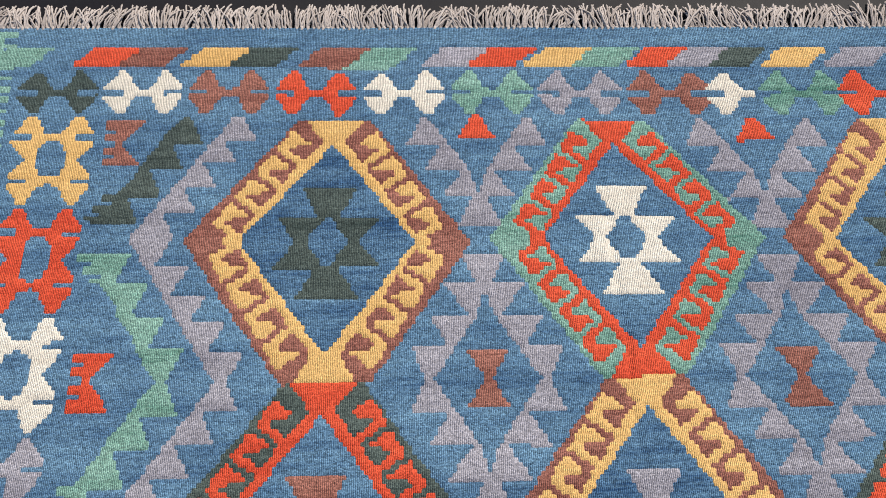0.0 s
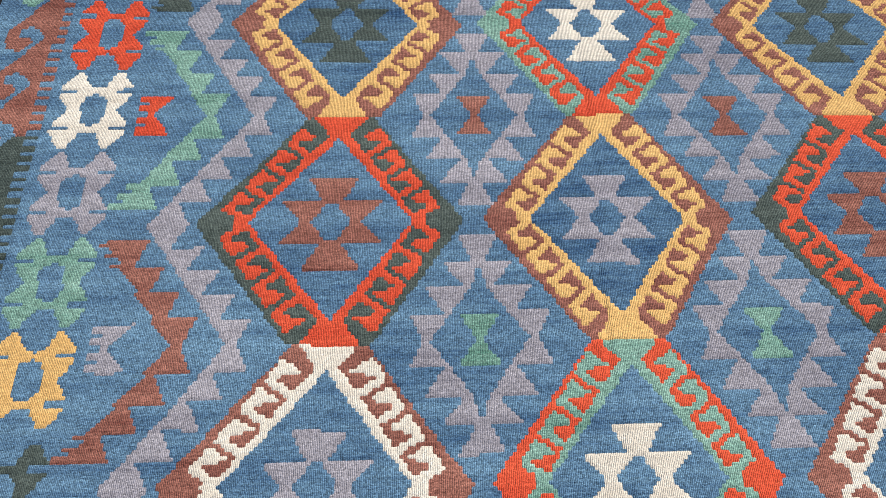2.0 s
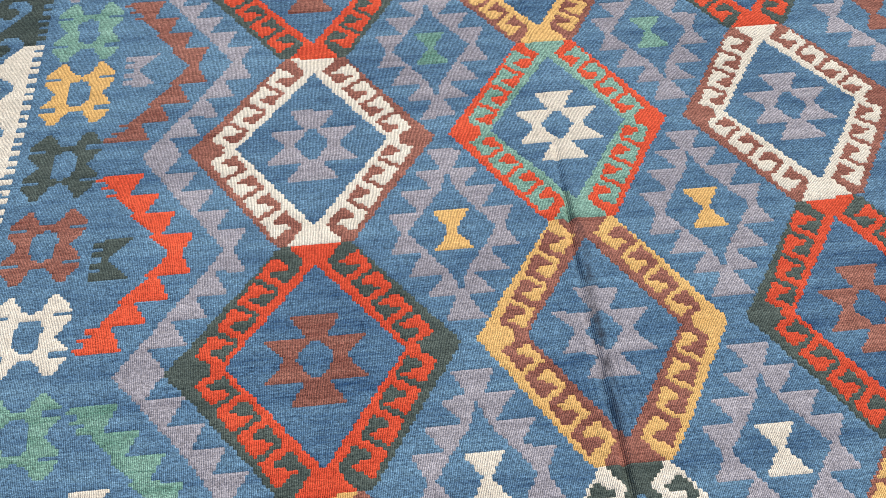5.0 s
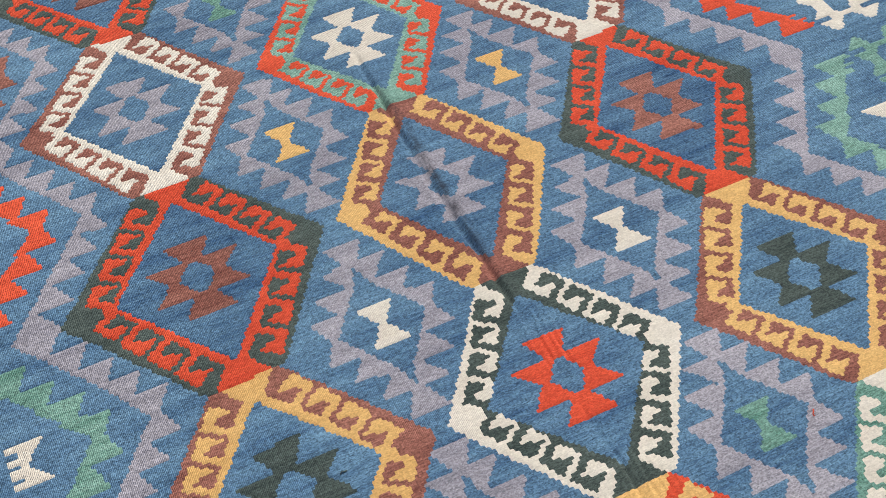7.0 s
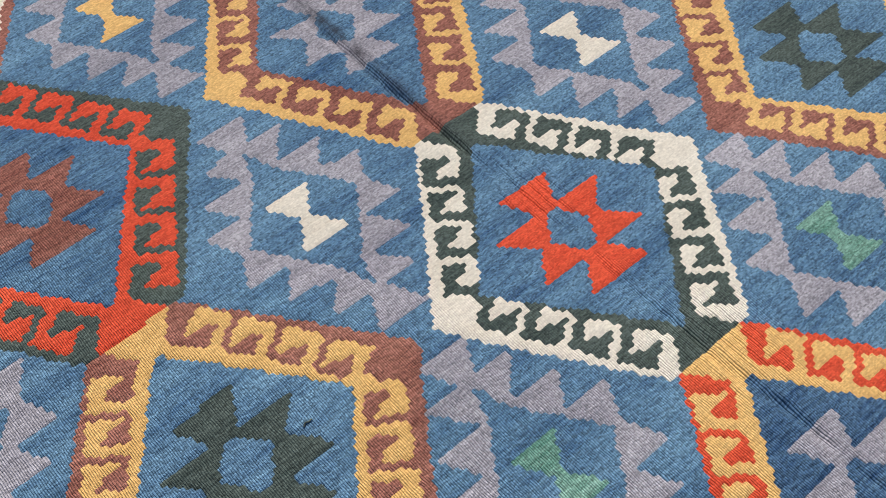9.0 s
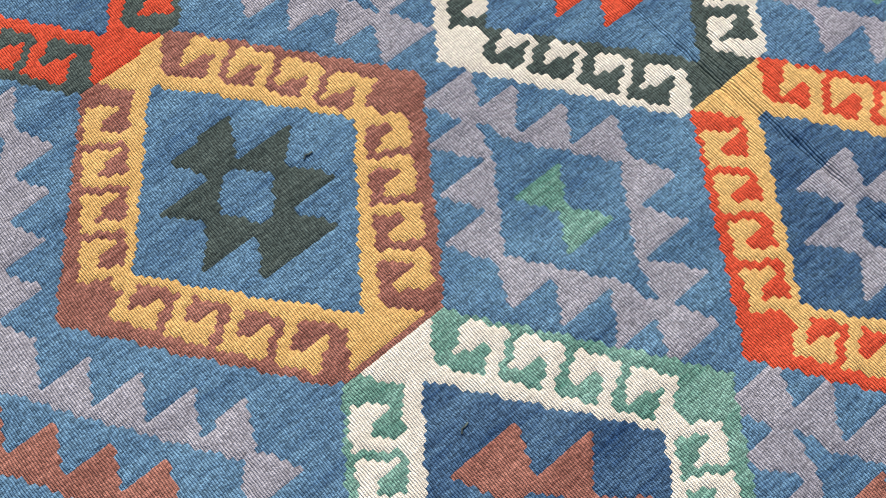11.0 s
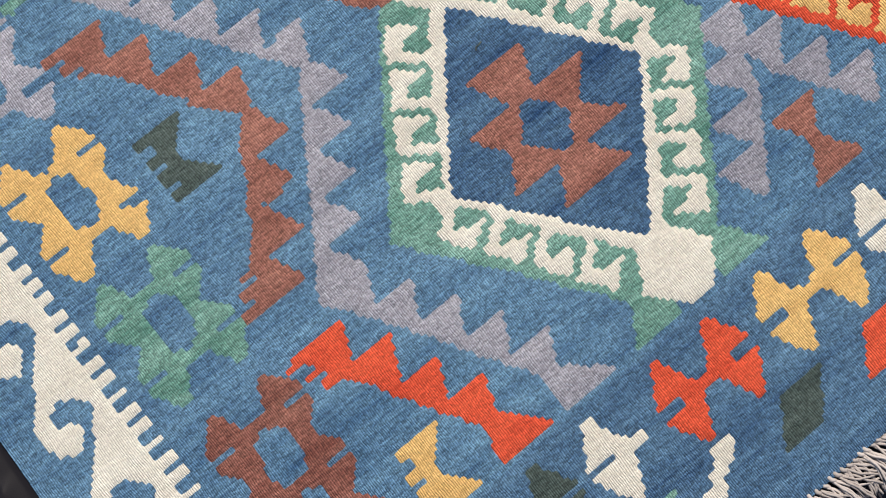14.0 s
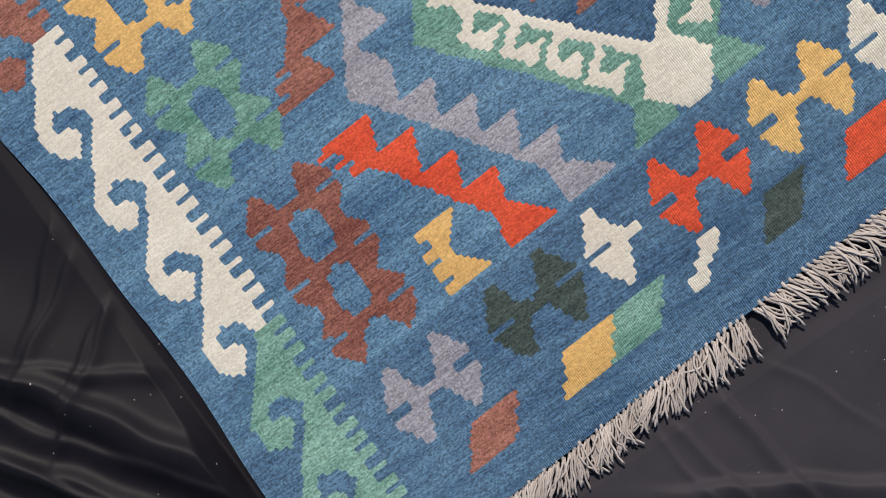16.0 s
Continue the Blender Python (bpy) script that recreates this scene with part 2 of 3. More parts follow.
cloth_sheet("ground_cloth", CHARCOAL, "charcoal cloth with faint creases spread under the rug", 420, 460, ground_place, [
    (-0.595, -1.805, -88, 0.009, 0.0060, 0.07), (-0.663, -1.785, -84, 0.007, 0.0040, 0.06), (-0.690, -1.775, -80, 0.005, 0.0026, 0.05),
    (-0.570, -1.893, -33, 0.014, 0.0110, 0.12), (-0.36, -1.80, 60, 0.012, 0.002, 0.08), (-0.505, -1.800, -66, 0.006, 0.0018, 0.03),
], 0.0)


def satin_place(s, t):
    # finer cells beside the rug's lower corner, where the folds are
    x = np.interp(s, (0.0, 0.1, 0.7, 1.0), (-2.1, -1.56, -1.13, 1.9))
    y = np.interp(t, (0.0, 0.6, 1.0), (-1.66, -0.85, 2.4))
    return x, y


cloth_sheet("satin_cloth", SATIN, "black satin cloth bunched in folds beside the rug", 330, 440, satin_place, [
    (-1.262, -1.318, 121, 0.060, 0.0240, 0.20), (-1.362, -1.345, 121, 0.045, 0.0180, 0.22),
    (-1.262, -1.300, -55, 0.020, 0.0152, 0.15), (-1.296, -1.338, -54, 0.012, 0.0066, 0.18), (-1.345, -1.362, -53, 0.019, 0.0123, 0.17),
    (-1.381, -1.415, -52, 0.017, 0.0104, 0.18), (-1.300, -1.432, -56, 0.010, 0.0066, 0.12), (-1.440, -1.480, -50, 0.020, 0.0114, 0.20),
    (-1.240, -1.235, 36, 0.009, 0.0038, 0.04), (-1.272, -1.255, 38, 0.009, 0.0038, 0.05), (-1.252, -1.241, -34, 0.010, 0.0047, 0.11),
    (-1.255, -1.160, 36, 0.010, 0.0038, 0.06), (-1.230, -1.110, 40, 0.010, 0.0038, 0.05), (-1.330, -1.080, 60, 0.012, 0.0038, 0.08),
    (-1.280, -0.980, 66, 0.014, 0.0047, 0.08), (-0.4, 1.72, 4, 0.018, 0.006, 0.30), (0.5, 1.68, -6, 0.016, 0.006, 0.30),
], 0.0026)


# ---- the rug: one woven grid, split into its motifs ----
def lay(u, v):
    """Where a place of the design lies: the weaving narrows and slants a little towards its ends."""
    slope = -0.060 * np.clip((v - 0.30) / 0.85, 0, 1) ** 1.6 + 0.060 * np.clip((-v - 0.7) / 0.8, 0, 1)
    narrow = 1 - 0.060 * np.clip(v / 1.2, 0, 1) - 0.021 * np.clip((-v - 0.80) / 0.40, 0, 1)
    x = u * narrow + (0.004 * np.sin(v * 5.1 + 0.6) + 0.0025 * np.sin(v * 23.0)) * np.clip((np.abs(u) - 1.0) / 0.15, 0, 1)
    # one long side bellies out half way down
    x = x - 0.016 * np.exp(-((v + 0.20) / 0.36) ** 2) * np.clip((-u - 0.68) / 0.10, 0, 1)
    return x, v + slope * u


def relief(x, y):
    """Height of the rug's face: slight waves and the worn crease down its middle."""
    z = 0.009 + 0.0016 * waves(x, y, 11, 9) + 0.0008 * waves(x, y, 12, 34)
    x0 = -0.019 + 0.026 * np.clip((-y - 0.45) / 0.6, 0, 1) + 0.004 * np.sin(y * 9.0) + 0.0015 * np.sin(y * 41.0)
    strong = 0.25 + 0.75 * np.clip((0.20 - y) / 0.15, 0, 1) * np.clip((y + 0.62) / 0.15, 0, 1) + 0.45 * np.exp(-((y + 1.06) / 0.13) ** 2)
    strong = strong * (0.66 + 0.26 * np.sin(y * 13.0 + 1.0) + 0.20 * np.sin(y * 47.0) + 0.14 * np.sin(y * 110.0)) * np.clip((1.3 - np.abs(y)) / 0.15, 0, 1)
    d = x - x0
    z = z + strong * (0.0050 * np.exp(-(d / 0.030) ** 2) - 0.0135 * np.exp(-(d / 0.0060) ** 2))
    # a sheaf of fine puckers beside the crease
    pucker = np.exp(-((d - 0.02) / 0.05) ** 2) * np.clip((-0.05 - y) / 0.3, 0, 1) * np.clip((y + 1.35) / 0.2, 0, 1)
    z = z + 0.0017 * pucker * np.sin(d * 520 + 3 * np.sin(y * 17)) * (0.5 + 0.5 * np.sin(y * 21 + 2))
    return z


# a motif grows by steps of two warps and a few weft yarns, two cells each way
BU, BV = 2 * DU, 2 * DV
U, V = np.meshgrid((np.arange(NX // 2) + 0.5) * BU - UMAX, (np.arange(NY // 2) + 0.5) * BV + V0)
# the hand of the weaver: shapes stray a little
UH = U + 0.0030 * waves(U, V, 21, 14) + 0.0015 * waves(U, V, 22, 45)
VH = V + 0.0030 * waves(U, V, 23, 14)
WHO = np.zeros(U.shape, dtype=np.int32)
MOTIFS = [("field", "blue", None, "")]


def motif(name, colour, parent=None, label=""):
    MOTIFS.append((name, colour, parent, label))
    return len(MOTIFS) - 1


def paint(points, who):
    """Weave a polygon of the design as part of a motif, cell by cell."""
    pu, pv = [p[0] for p in points], [p[1] for p in points]
    i0, i1 = max(0, int((min(pu) - 0.012 + UMAX) / BU)), min(NX // 2, int((max(pu) + 0.012 + UMAX) / BU) + 1)
    j0, j1 = max(0, int((min(pv) - 0.012 - V0) / BV)), min(NY // 2, int((max(pv) + 0.012 - V0) / BV) + 1)
    if i0 >= i1 or j0 >= j1:
        return
    x, y = UH[j0:j1, i0:i1], VH[j0:j1, i0:i1]
    inside = np.zeros(x.shape, dtype=bool)
    for (xa, ya), (xb, yb) in zip(points, points[1:] + points[:1]):
        if ya != yb:
            inside ^= ((ya > y) != (yb > y)) & (x < (xb - xa) * (y - ya) / (yb - ya) + xa)
    WHO[j0:j1, i0:i1][inside] = who


def at(points, cx, cv, sx=1.0, sv=1.0):
    return [(cx + sx * p[0], cv + sv * p[1]) for p in points]


def both(points):
    """A half outline and its mirror image, joined."""
    return points + [(-x, y) for x, y in reversed(points)]


NAMES = {"blue": "blue", "indigo": "deep blue", "red": "brick-red", "yellow": "ochre yellow", "white": "cream white", "grey": "lilac grey", "brown": "brown", "forest": "dark green", "green": "sea green"}


def medallion(top, bottom, left, right, outer, band, star, last=False, wide=0.142):
    """top, bottom: the middle of its two joints; left, right: its side corners."""
    cx, hw = (left[0] + right[0]) / 2, (right[0] - left[0]) / 2
    cv, h = (top[1] + bottom[1]) / 2, (top[1] - bottom[1]) / 2
    mid = (left[1] + right[1]) / 2 - cv
    tilt = (right[1] - left[1]) / 2

    def put(points, who):
        out = []
        for x, y in points:
            f, g = (y - cv) / h, (x - cx) / hw
            near = max(0.0, 1 - abs(f))
            lean = (top[0] - cx) * max(0.0, f) + (bottom[0] - cx) * max(0.0, -f)
            out.append((x + lean, y + near * (mid + tilt * g)))
        paint(out, who)

    a = motif("medallion", outer, None, "hexagonal %s medallion with a hooked %s band" % (NAMES[outer], NAMES[band]))
    b = motif("hooked_band", band, a)
    f = motif("medallion_field", "indigo" if last else "blue", a)
    s = motif("star_motif", star, a)
    w = hw / 0.23
    put(at(both([(0.058 * w, h), (0.064 * w, h - 0.004), (hw, 0.002), (hw, -0.002), (0.072 * w, -h + 0.006), (0.064 * w, -h)]), cx, cv), a)
    # inner strip of the band, and its two trapezoid ends
    put(at(both([(0.014, h - 0.034), (0.165 * w, 0.004), (0.165 * w, -0.004), (0.014, -h + 0.034)]), cx, cv), b)
    put(at(both([(0.047, h), (0.020, h - 0.036)]), cx, cv), b)
    put(at(both([(0.020, -h + 0.042), (0.049, -h)]), cx, cv), b)
    for sx in (1, -1):
        for sv in (1, -1):
            ji, jo = np.array((0.026 * w, h - 0.042)), np.array((0.066 * w, h - 0.012))
            ti, to = np.array((0.150 * w, 0.002)), np.array((0.189 * w, 0.026))

            def on(s_, w_):
                p = (ji * (1 - s_) + ti * s_) * (1 - w_) + (jo * (1 - s_) + to * s_) * w_
                return (cx + sx * p[0], cv + sv * p[1])

            for k in range(4):
                def cell(pts):
                    return [on((k + p) / 4, q) for p, q in pts]
                put(cell([(0.10, 0), (1, 0), (1, 1.0), (0.20, 1.0), (0.16, 0.85)]), b)
                put(cell([(0.0, 0.0), (0.17, 0.0), (0.17, 1.06), (0.0, 1.06)]), a)
                put(cell([(0.10, 0.0), (0.76, 0.0), (0.76, 0.68), (0.66, 0.66), (0.16, 0.14)]), a)
    put(at([(0, h - 0.044), (wide * w, 0), (0, -h + 0.042), (-wide * w, 0)], cx, cv), f)
    # star: two trapezoids and two hourglasses round an open middle
    w = min(1.0, w * 1.02)
    put(at(both([(0.043, 0.088), (0.014, 0.036), (0.0, 0.036)]), cx, cv, w), s)
    put(at(both([(0.014, -0.036), (0.049, -0.088), (0.0, -0.088)]), cx, cv, w), s)
    for sx in (1, -1):
        put(at([(0.004, 0.040), (0.086, 0.040), (0.052, 0.003), (0.052, -0.003), (0.086, -0.042), (0.004, -0.042), (0.034, 0)], cx, cv, sx * w), s)
    if last:
        for sx in (1, -1):
            put(at([(0.030, -h + 0.01), (0.070, -h + 0.012), (0.066, -h + 0.004), (0.100, -h - 0.044), (0.030, -h - 0.044)], cx, cv, sx), a)
        put(at(both([(0.022, -h + 0.040), (0.052, -h - 0.004), (0.016, -h - 0.044)]), cx, cv), b)


def leg(who, xa, xb, va, vb, levels, side, tooth=0.058, neck=0.014, back=0.0):
    """A saw-toothed leg: straight from (xa, va) to (xb, vb), teeth to its side; va is where the teeth are broad."""
    for k in range(levels):
        x0, x1 = xa + (xb - xa) * k / levels, xa + (xb - xa) * (k + 1) / levels
        v0, v1 = va + (vb - va) * k / levels, va + (vb - va) * (k + 1) / levels
        paint([(x0 - side * back, v0), (x0 + side * tooth, v0), (x1 + side * neck, v1), (x1, v1)], who)


# the blue of the lower end was dyed deeper
END_FIELD = motif("end_border_field", "indigo", None, "deep blue field of the rug's end border")
paint([(-1.2, -1.404), (-0.30, -1.398), (1.2, -1.404), (1.2, -1.70), (-1.2, -1.70)], END_FIELD)
JOINTS = [1.333, 0.909, 0.471, 0.008, -0.471, -0.917, -1.354]


def lattice(cx, j, colour):
    """Stepped grey diamond round a small hourglass, between two columns of medallions."""
    v = JOINTS[j]
    who = motif("stepped_diamond", "grey", None, "lilac grey stepped diamond lattice")
    def inner(d):
        return max(0.0, 0.080 * (1 - d / 0.114))
    for sx in (1, -1):
        for sv in ((1,) if j == 6 else (-1,) if j == 0 else (1, -1)):
            for k in range(4):
                d0, d1 = 0.190 - 0.0475 * k, 0.1425 - 0.0475 * k
                xo = 0.035 + 0.0265 * k
                paint([(cx + sx * x, v + sv * d) for x, d in ((inner(d0) - 0.001, d0), (xo, d0), (inner(d1) + 0.011, d1), (inner(d1) - 0.001, d1))], who)
    g = motif("hourglass_motif", colour)
    if j == 0:
        paint(at([(-0.006, 0.024), (0.006, 0.024), (0.034, -0.020), (-0.034, -0.020)], cx, v - 0.02), g)
    else:
        paint(at(both([(0.034, 0.044), (0.008, 0.004), (0.008, -0.004), (0.034, -0.044)]), cx, v + (0.012 if j == 6 else 0)), g)


def zigzag(side):
    who = motif("zigzag_border", "grey", None, "lilac grey saw-toothed zigzag border")
    for j, v in enumerate(JOINTS):
        if j > 0:
            leg(who, side * 0.786, side * 0.628, (v + JOINTS[j - 1]) / 2, v, 5, -side, 0.072, 0.016)
        if j < 6:
            leg(who, side * 0.786, side * 0.628, (v + JOINTS[j + 1]) / 2, v, 5, -side, 0.072, 0.016)
        else:
            paint([(side * x, v + y) for x, y in ((0.630, 0.004), (0.610, 0.004), (0.546, -0.043), (0.636, -0.043))], who)


def chevron(side, j, colour):
    v = JOINTS[j]
    who = motif("toothed_chevron", colour, None, "%s saw-toothed chevron" % NAMES[colour])
    for sv in (1, -1):
        if (j == 0 and sv > 0) or (j == 6 and sv < 0):
            continue
        leg(who, side * 0.845, side * 0.716, v + sv * 0.190, v, 4, -side, 0.070, 0.016, 0.008)
        if j == 6:
            paint([(side * x, v + y) for x, y in ((0.718, 0.004), (0.696, 0.004), (0.646, -0.044), (0.730, -0.044))], who)
        # short comb teeth on the back of its far end
        for k in range(3):
            d = 0.186 - 0.018 * k
            edge = 0.716 + 0.129 * d / 0.190
            paint([(side * x, v + sv * y) for x, y in ((edge - 0.010, d), (edge + 0.020, d), (edge + 0.020, d - 0.009), (edge - 0.010, d - 0.009))], who)



def crown(side, cu, v, colour):
    who = motif("crown_motif", colour, None, "small %s comb-edged motif" % NAMES[colour])
    paint([(side * (cu - x), v + y) for x, y in ((-0.016, 0.042), (0.034, 0.042), (0.000, 0.006), (0.000, -0.006), (0.034, -0.042), (-0.016, -0.042))], who)
    for dv in (-0.034, -0.012, 0.012, 0.034):
        paint([(side * (cu - x), v + dv + y) for x, y in ((-0.034, 0.007), (-0.010, 0.007), (-0.010, -0.007), (-0.034, -0.007))], who)


def lobe(who, cu, v, side, tall=0.040):
    """One lobe of a border motif, widest at its slit."""
    paint(at([(-0.004, tall), (0.007, tall), (0.034, 0.009), (0.034, -0.009), (0.010, -tall), (-0.002, -tall), (-0.021, -0.010), (-0.036, -0.005), (-0.036, 0.005), (-0.021, 0.010)], cu, v, side), who)


def slit(cu, v, side, under):
    paint(at([(0.0, 0.0045), (0.040, 0.0045), (0.040, -0.0045), (0.0, -0.0045)], cu, v, side), under)


def pair(cu, v, colour, single=False, tall=0.041):
    who = motif("lobed_motif", colour, None, "%s two-lobed border motif" % NAMES[colour])
    for side in ((-1,) if single else (-1, 1)):
        lobe(who, cu + side * 0.035, v, side, tall)
        slit(cu + side * 0.036, v, side, END_FIELD if v < -1.4 else 0)
    if not single:
        paint(at(both([(0.014, 0.006), (0.014, -0.006)]), cu, v), who)
    else:
        paint([(cu - 0.01, v + 0.005), (cu + 0.012, v + 0.005), (cu + 0.012, v - 0.005), (cu - 0.01, v - 0.005)], who)


def ring(cu, v, colour, tiers=2, step=0.084):
    who = motif("ring_motif", colour, None, "%s four-lobed ring motif" % NAMES[colour])
    for k in range(tiers):
        w = v + step / 2 - step * k
        for side in (-1, 1):
            lobe(who, cu + side * 0.036, w, side)
            if k:
                paint(at(both([(0.012, 0.02), (0.012, -0.02)]), cu + side * 0.034, w + step / 2), who)
        paint(at(both([(0.016, 0.006), (0.016, -0.006)]), cu, w), who)
    for k in range(tiers):
        for side in (-1, 1):
            slit(cu + side * 0.036, v + step / 2 - step * k, side, 0)


def comb(side, top, bottom, units, colour):
    """Side border: slanting hooks on the outer side, comb teeth on the inner."""
    who = motif("hooked_comb_border", colour, None, "%s comb-edged border strip with hooks" % NAMES[colour])
    p = (top - bottom) / units
    g = p / 0.117
    for k in range(units):
        w = top - p * k
        paint([(side * x, w + y * g) for x, y in [(1.041, 0), (1.062, 0), (1.140, -0.100), (1.132, -0.138), (1.106, -0.152), (1.084, -0.126), (1.094, -0.112), (1.114, -0.112), (1.112, -0.096), (1.098, -0.086), (1.076, -0.092), (1.060, -0.117), (1.041, -0.117)]], who)
        for q in range(5):
            paint([(side * x, w + y) for x, y in [(1.045, -p / 5 * q), (1.019, -p / 5 * q), (1.019, -p / 5 * (q + 0.52)), (1.045, -p / 5 * (q + 0.52))]], who)


def slants(u, v, colours, width, high, lean):
    for k, colour in enumerate(colours):
        who = motif("slanted_bar", colour, None, "%s slanted bar in the end border" % NAMES[colour])
        x = u + k * width
        for q in range(4):
            v0, v1, x0 = v + high * q / 4, v + high * (q + 1) / 4, x + lean * q / 4
            paint([(x0, v0), (x0 + width, v0), (x0 + width + lean * 0.42, v1), (x0 + lean * 0.42, v1)], who)



for j, c in enumerate(("red", "brown", "green", "yellow", "white", "green", "brown")):
    for cx in (-0.224, 0.230):
        lattice(cx + (0.010 if j == 6 else 0.0), j, c)
for side in (-1, 1):
    zigzag(side)
    for j, (c, k) in enumerate((("forest", "brown"), ("green", "red"), ("brown", "grey"), ("red", "forest"), ("green", "white"), ("brown", "forest"), ("red", "yellow"))):
        chevron(side, j, c)
        crown(side, 0.790 if j == 6 else 0.802 if j == 5 else 0.812, JOINTS[j] + (-0.048 if j == 0 else 0.006 if j == 5 else 0.0), k)
SIDES = [("brown", "yellow", "forest"), ("forest", "red", "brown"), ("brown", "white", "grey"), ("forest", "red", "brown"), ("brown", "yellow", "forest"), ("green", "white", "brown")]
MIDDLE = [("green", "red", "white"), ("brown", "yellow", "grey"), ("red", "green", "white"), ("yellow", "brown", "grey"), ("white", "forest", "red"), ("red", "yellow", "grey")]
# the joints of the three columns from top to bottom, and the side corners of their medallions
TIPS = [
    [(-0.457, 1.330), (-0.466, 0.902), (-0.463, 0.466), (-0.467, 0.002), (-0.470, -0.475), (-0.448, -0.919), (-0.430, -1.350)],
    [(-0.003, 1.332), (0.005, 0.908), (0.009, 0.466), (0.004, 0.009), (0.000, -0.473), (0.005, -0.923), (0.004, -1.352)],
    [(0.453, 1.333), (0.453, 0.905), (0.453, 0.464), (0.453, 0.005), (0.451, -0.474), (0.453, -0.922), (0.455, -1.352)],
]
FLANKS = [
    [(-0.695, 1.118, -0.243, 1.117), (-0.702, 0.690, -0.245, 0.693), (-0.701, 0.244, -0.240, 0.234), (-0.716, -0.235, -0.237, -0.225), (-0.692, -0.694, -0.234, -0.702), (-0.677, -1.138, -0.221, -1.146)],
    [(-0.209, 1.123, 0.213, 1.128), (-0.212, 0.695, 0.209, 0.686), (-0.211, 0.238, 0.208, 0.235), (-0.209, -0.223, 0.209, -0.231), (-0.210, -0.700, 0.212, -0.699), (-0.198, -1.145, 0.215, -1.142)],
    [(0.243, 1.127, 0.664, 1.122), (0.245, 0.698, 0.664, 0.692), (0.244, 0.235, 0.664, 0.238), (0.241, -0.229, 0.662, -0.232), (0.240, -0.702, 0.664, -0.697), (0.242, -1.142, 0.664, -1.142)],
]
for k in range(6):
    for tips, flanks, dyes in zip(TIPS, FLANKS, (SIDES, MIDDLE, SIDES)):
        xa, va, xb, vb = flanks[k]
        medallion(tips[k], tips[k + 1], (xa, va), (xb, vb), *dyes[k], last=k == 5, wide=0.156 if dyes is MIDDLE and k == 4 else 0.142)
RINGS = ["yellow", "red", "white", "grey", "green", "yellow", "forest", "brown", "white", "green", "red", "grey", "yellow", "green"]
for side in (-1, 1):
    for k, c in enumerate(RINGS):
        v = 1.256 - 0.1670 * k if k < 6 else 0.238 - 0.1880 * (k - 6) if k < 11 else -0.708 - 0.1720 * (k - 11)
        ring(side * 0.932, v, c, 2, 0.079)
    ring(side * 0.926, -1.236, "brown", 3, 0.076)
    for c, top, bottom, n in (("green", 1.50, 1.18, 3), ("brown", 1.18, 0.87, 3), ("forest", 0.87, 0.56, 3), ("white", 0.56, 0.10, 4), ("forest", 0.10, -0.38, 4), ("brown", -0.38, -0.858, 4), ("white", -0.858, -1.285, 4), ("green", -1.285, -1.60, 3)):
        comb(side, top, bottom, n, c)
for k, c in enumerate(("forest", "white", "brown", "red", "white", "green", "grey", "brown")):
    pair(-0.935 + 0.1482 * k, 1.381, c)
pair(0.232, 1.381, "white", True)
for k, c in enumerate(("green", "red", "white", "brown", "forest")):
    pair(0.320 + 0.130 * k, 1.381, c)
for u, c in ((-0.911, "grey"), (-0.743, "forest"), (-0.484, "red"), (-0.328, "yellow"), (-0.178, "white"), (-0.030, "brown"), (0.120, "green"), (0.270, "red"), (0.420, "white"), (0.570, "grey"), (0.720, "yellow"), (0.870, "forest")):
    pair(u, -1.464, c, False, 0.050)
pair(-0.588, -1.464, "white", True, 0.050)
for u, cs in ((-1.080, ("green",)), (-0.924, ("red", "brown")), (-0.732, ("yellow", "forest")), (-0.530, ("brown", "green")), (-0.322, ("grey", "red")), (-0.146, ("yellow", "green")), (0.026, ("red", "grey", "forest")), (0.252, ("yellow",)), (0.358, ("grey",)), (0.50, ("green", "brown")), (0.72, ("red", "yellow"))):
    slants(u, 1.429, cs, 0.082 if len(cs) < 3 else 0.068, 0.041, 0.044)
for u, cs, w in ((-0.936, ("brown",), 0.075), (-0.785, ("yellow", "green"), 0.078), (-0.470, ("forest",), 0.060), (-0.343, ("red",), 0.066), (-0.20, ("grey", "yellow"), 0.075), (0.05, ("green",), 0.075), (0.22, ("brown", "red"), 0.075), (0.48, ("white",), 0.06), (0.66, ("yellow", "forest"), 0.075)):
    slants(u, -1.578, cs, w, 0.050, 0.036)


seam = motif("seam_line", "brown", None, "thin brown seam between two medallions")
paint([(-0.510, -0.9165), (-0.386, -0.9165), (-0.386, -0.9215), (-0.510, -0.9215)], seam)
wavy = motif("wavy_bar", "white", None, "narrow cream white wavy bar in the end border")
for k in range(3):
    paint(at([(-0.034, -0.026), (-0.008, -0.026), (0.006, -0.012), (-0.004, -0.009), (-0.030, -0.009)], -0.541 + 0.018 * k, -1.549 + 0.017 * k), wavy)
    paint(at([(-0.028, -0.012), (0.004, -0.012), (-0.004, -0.007), (-0.018, -0.007)], -0.541 + 0.018 * k, -1.549 + 0.017 * k), wavy)


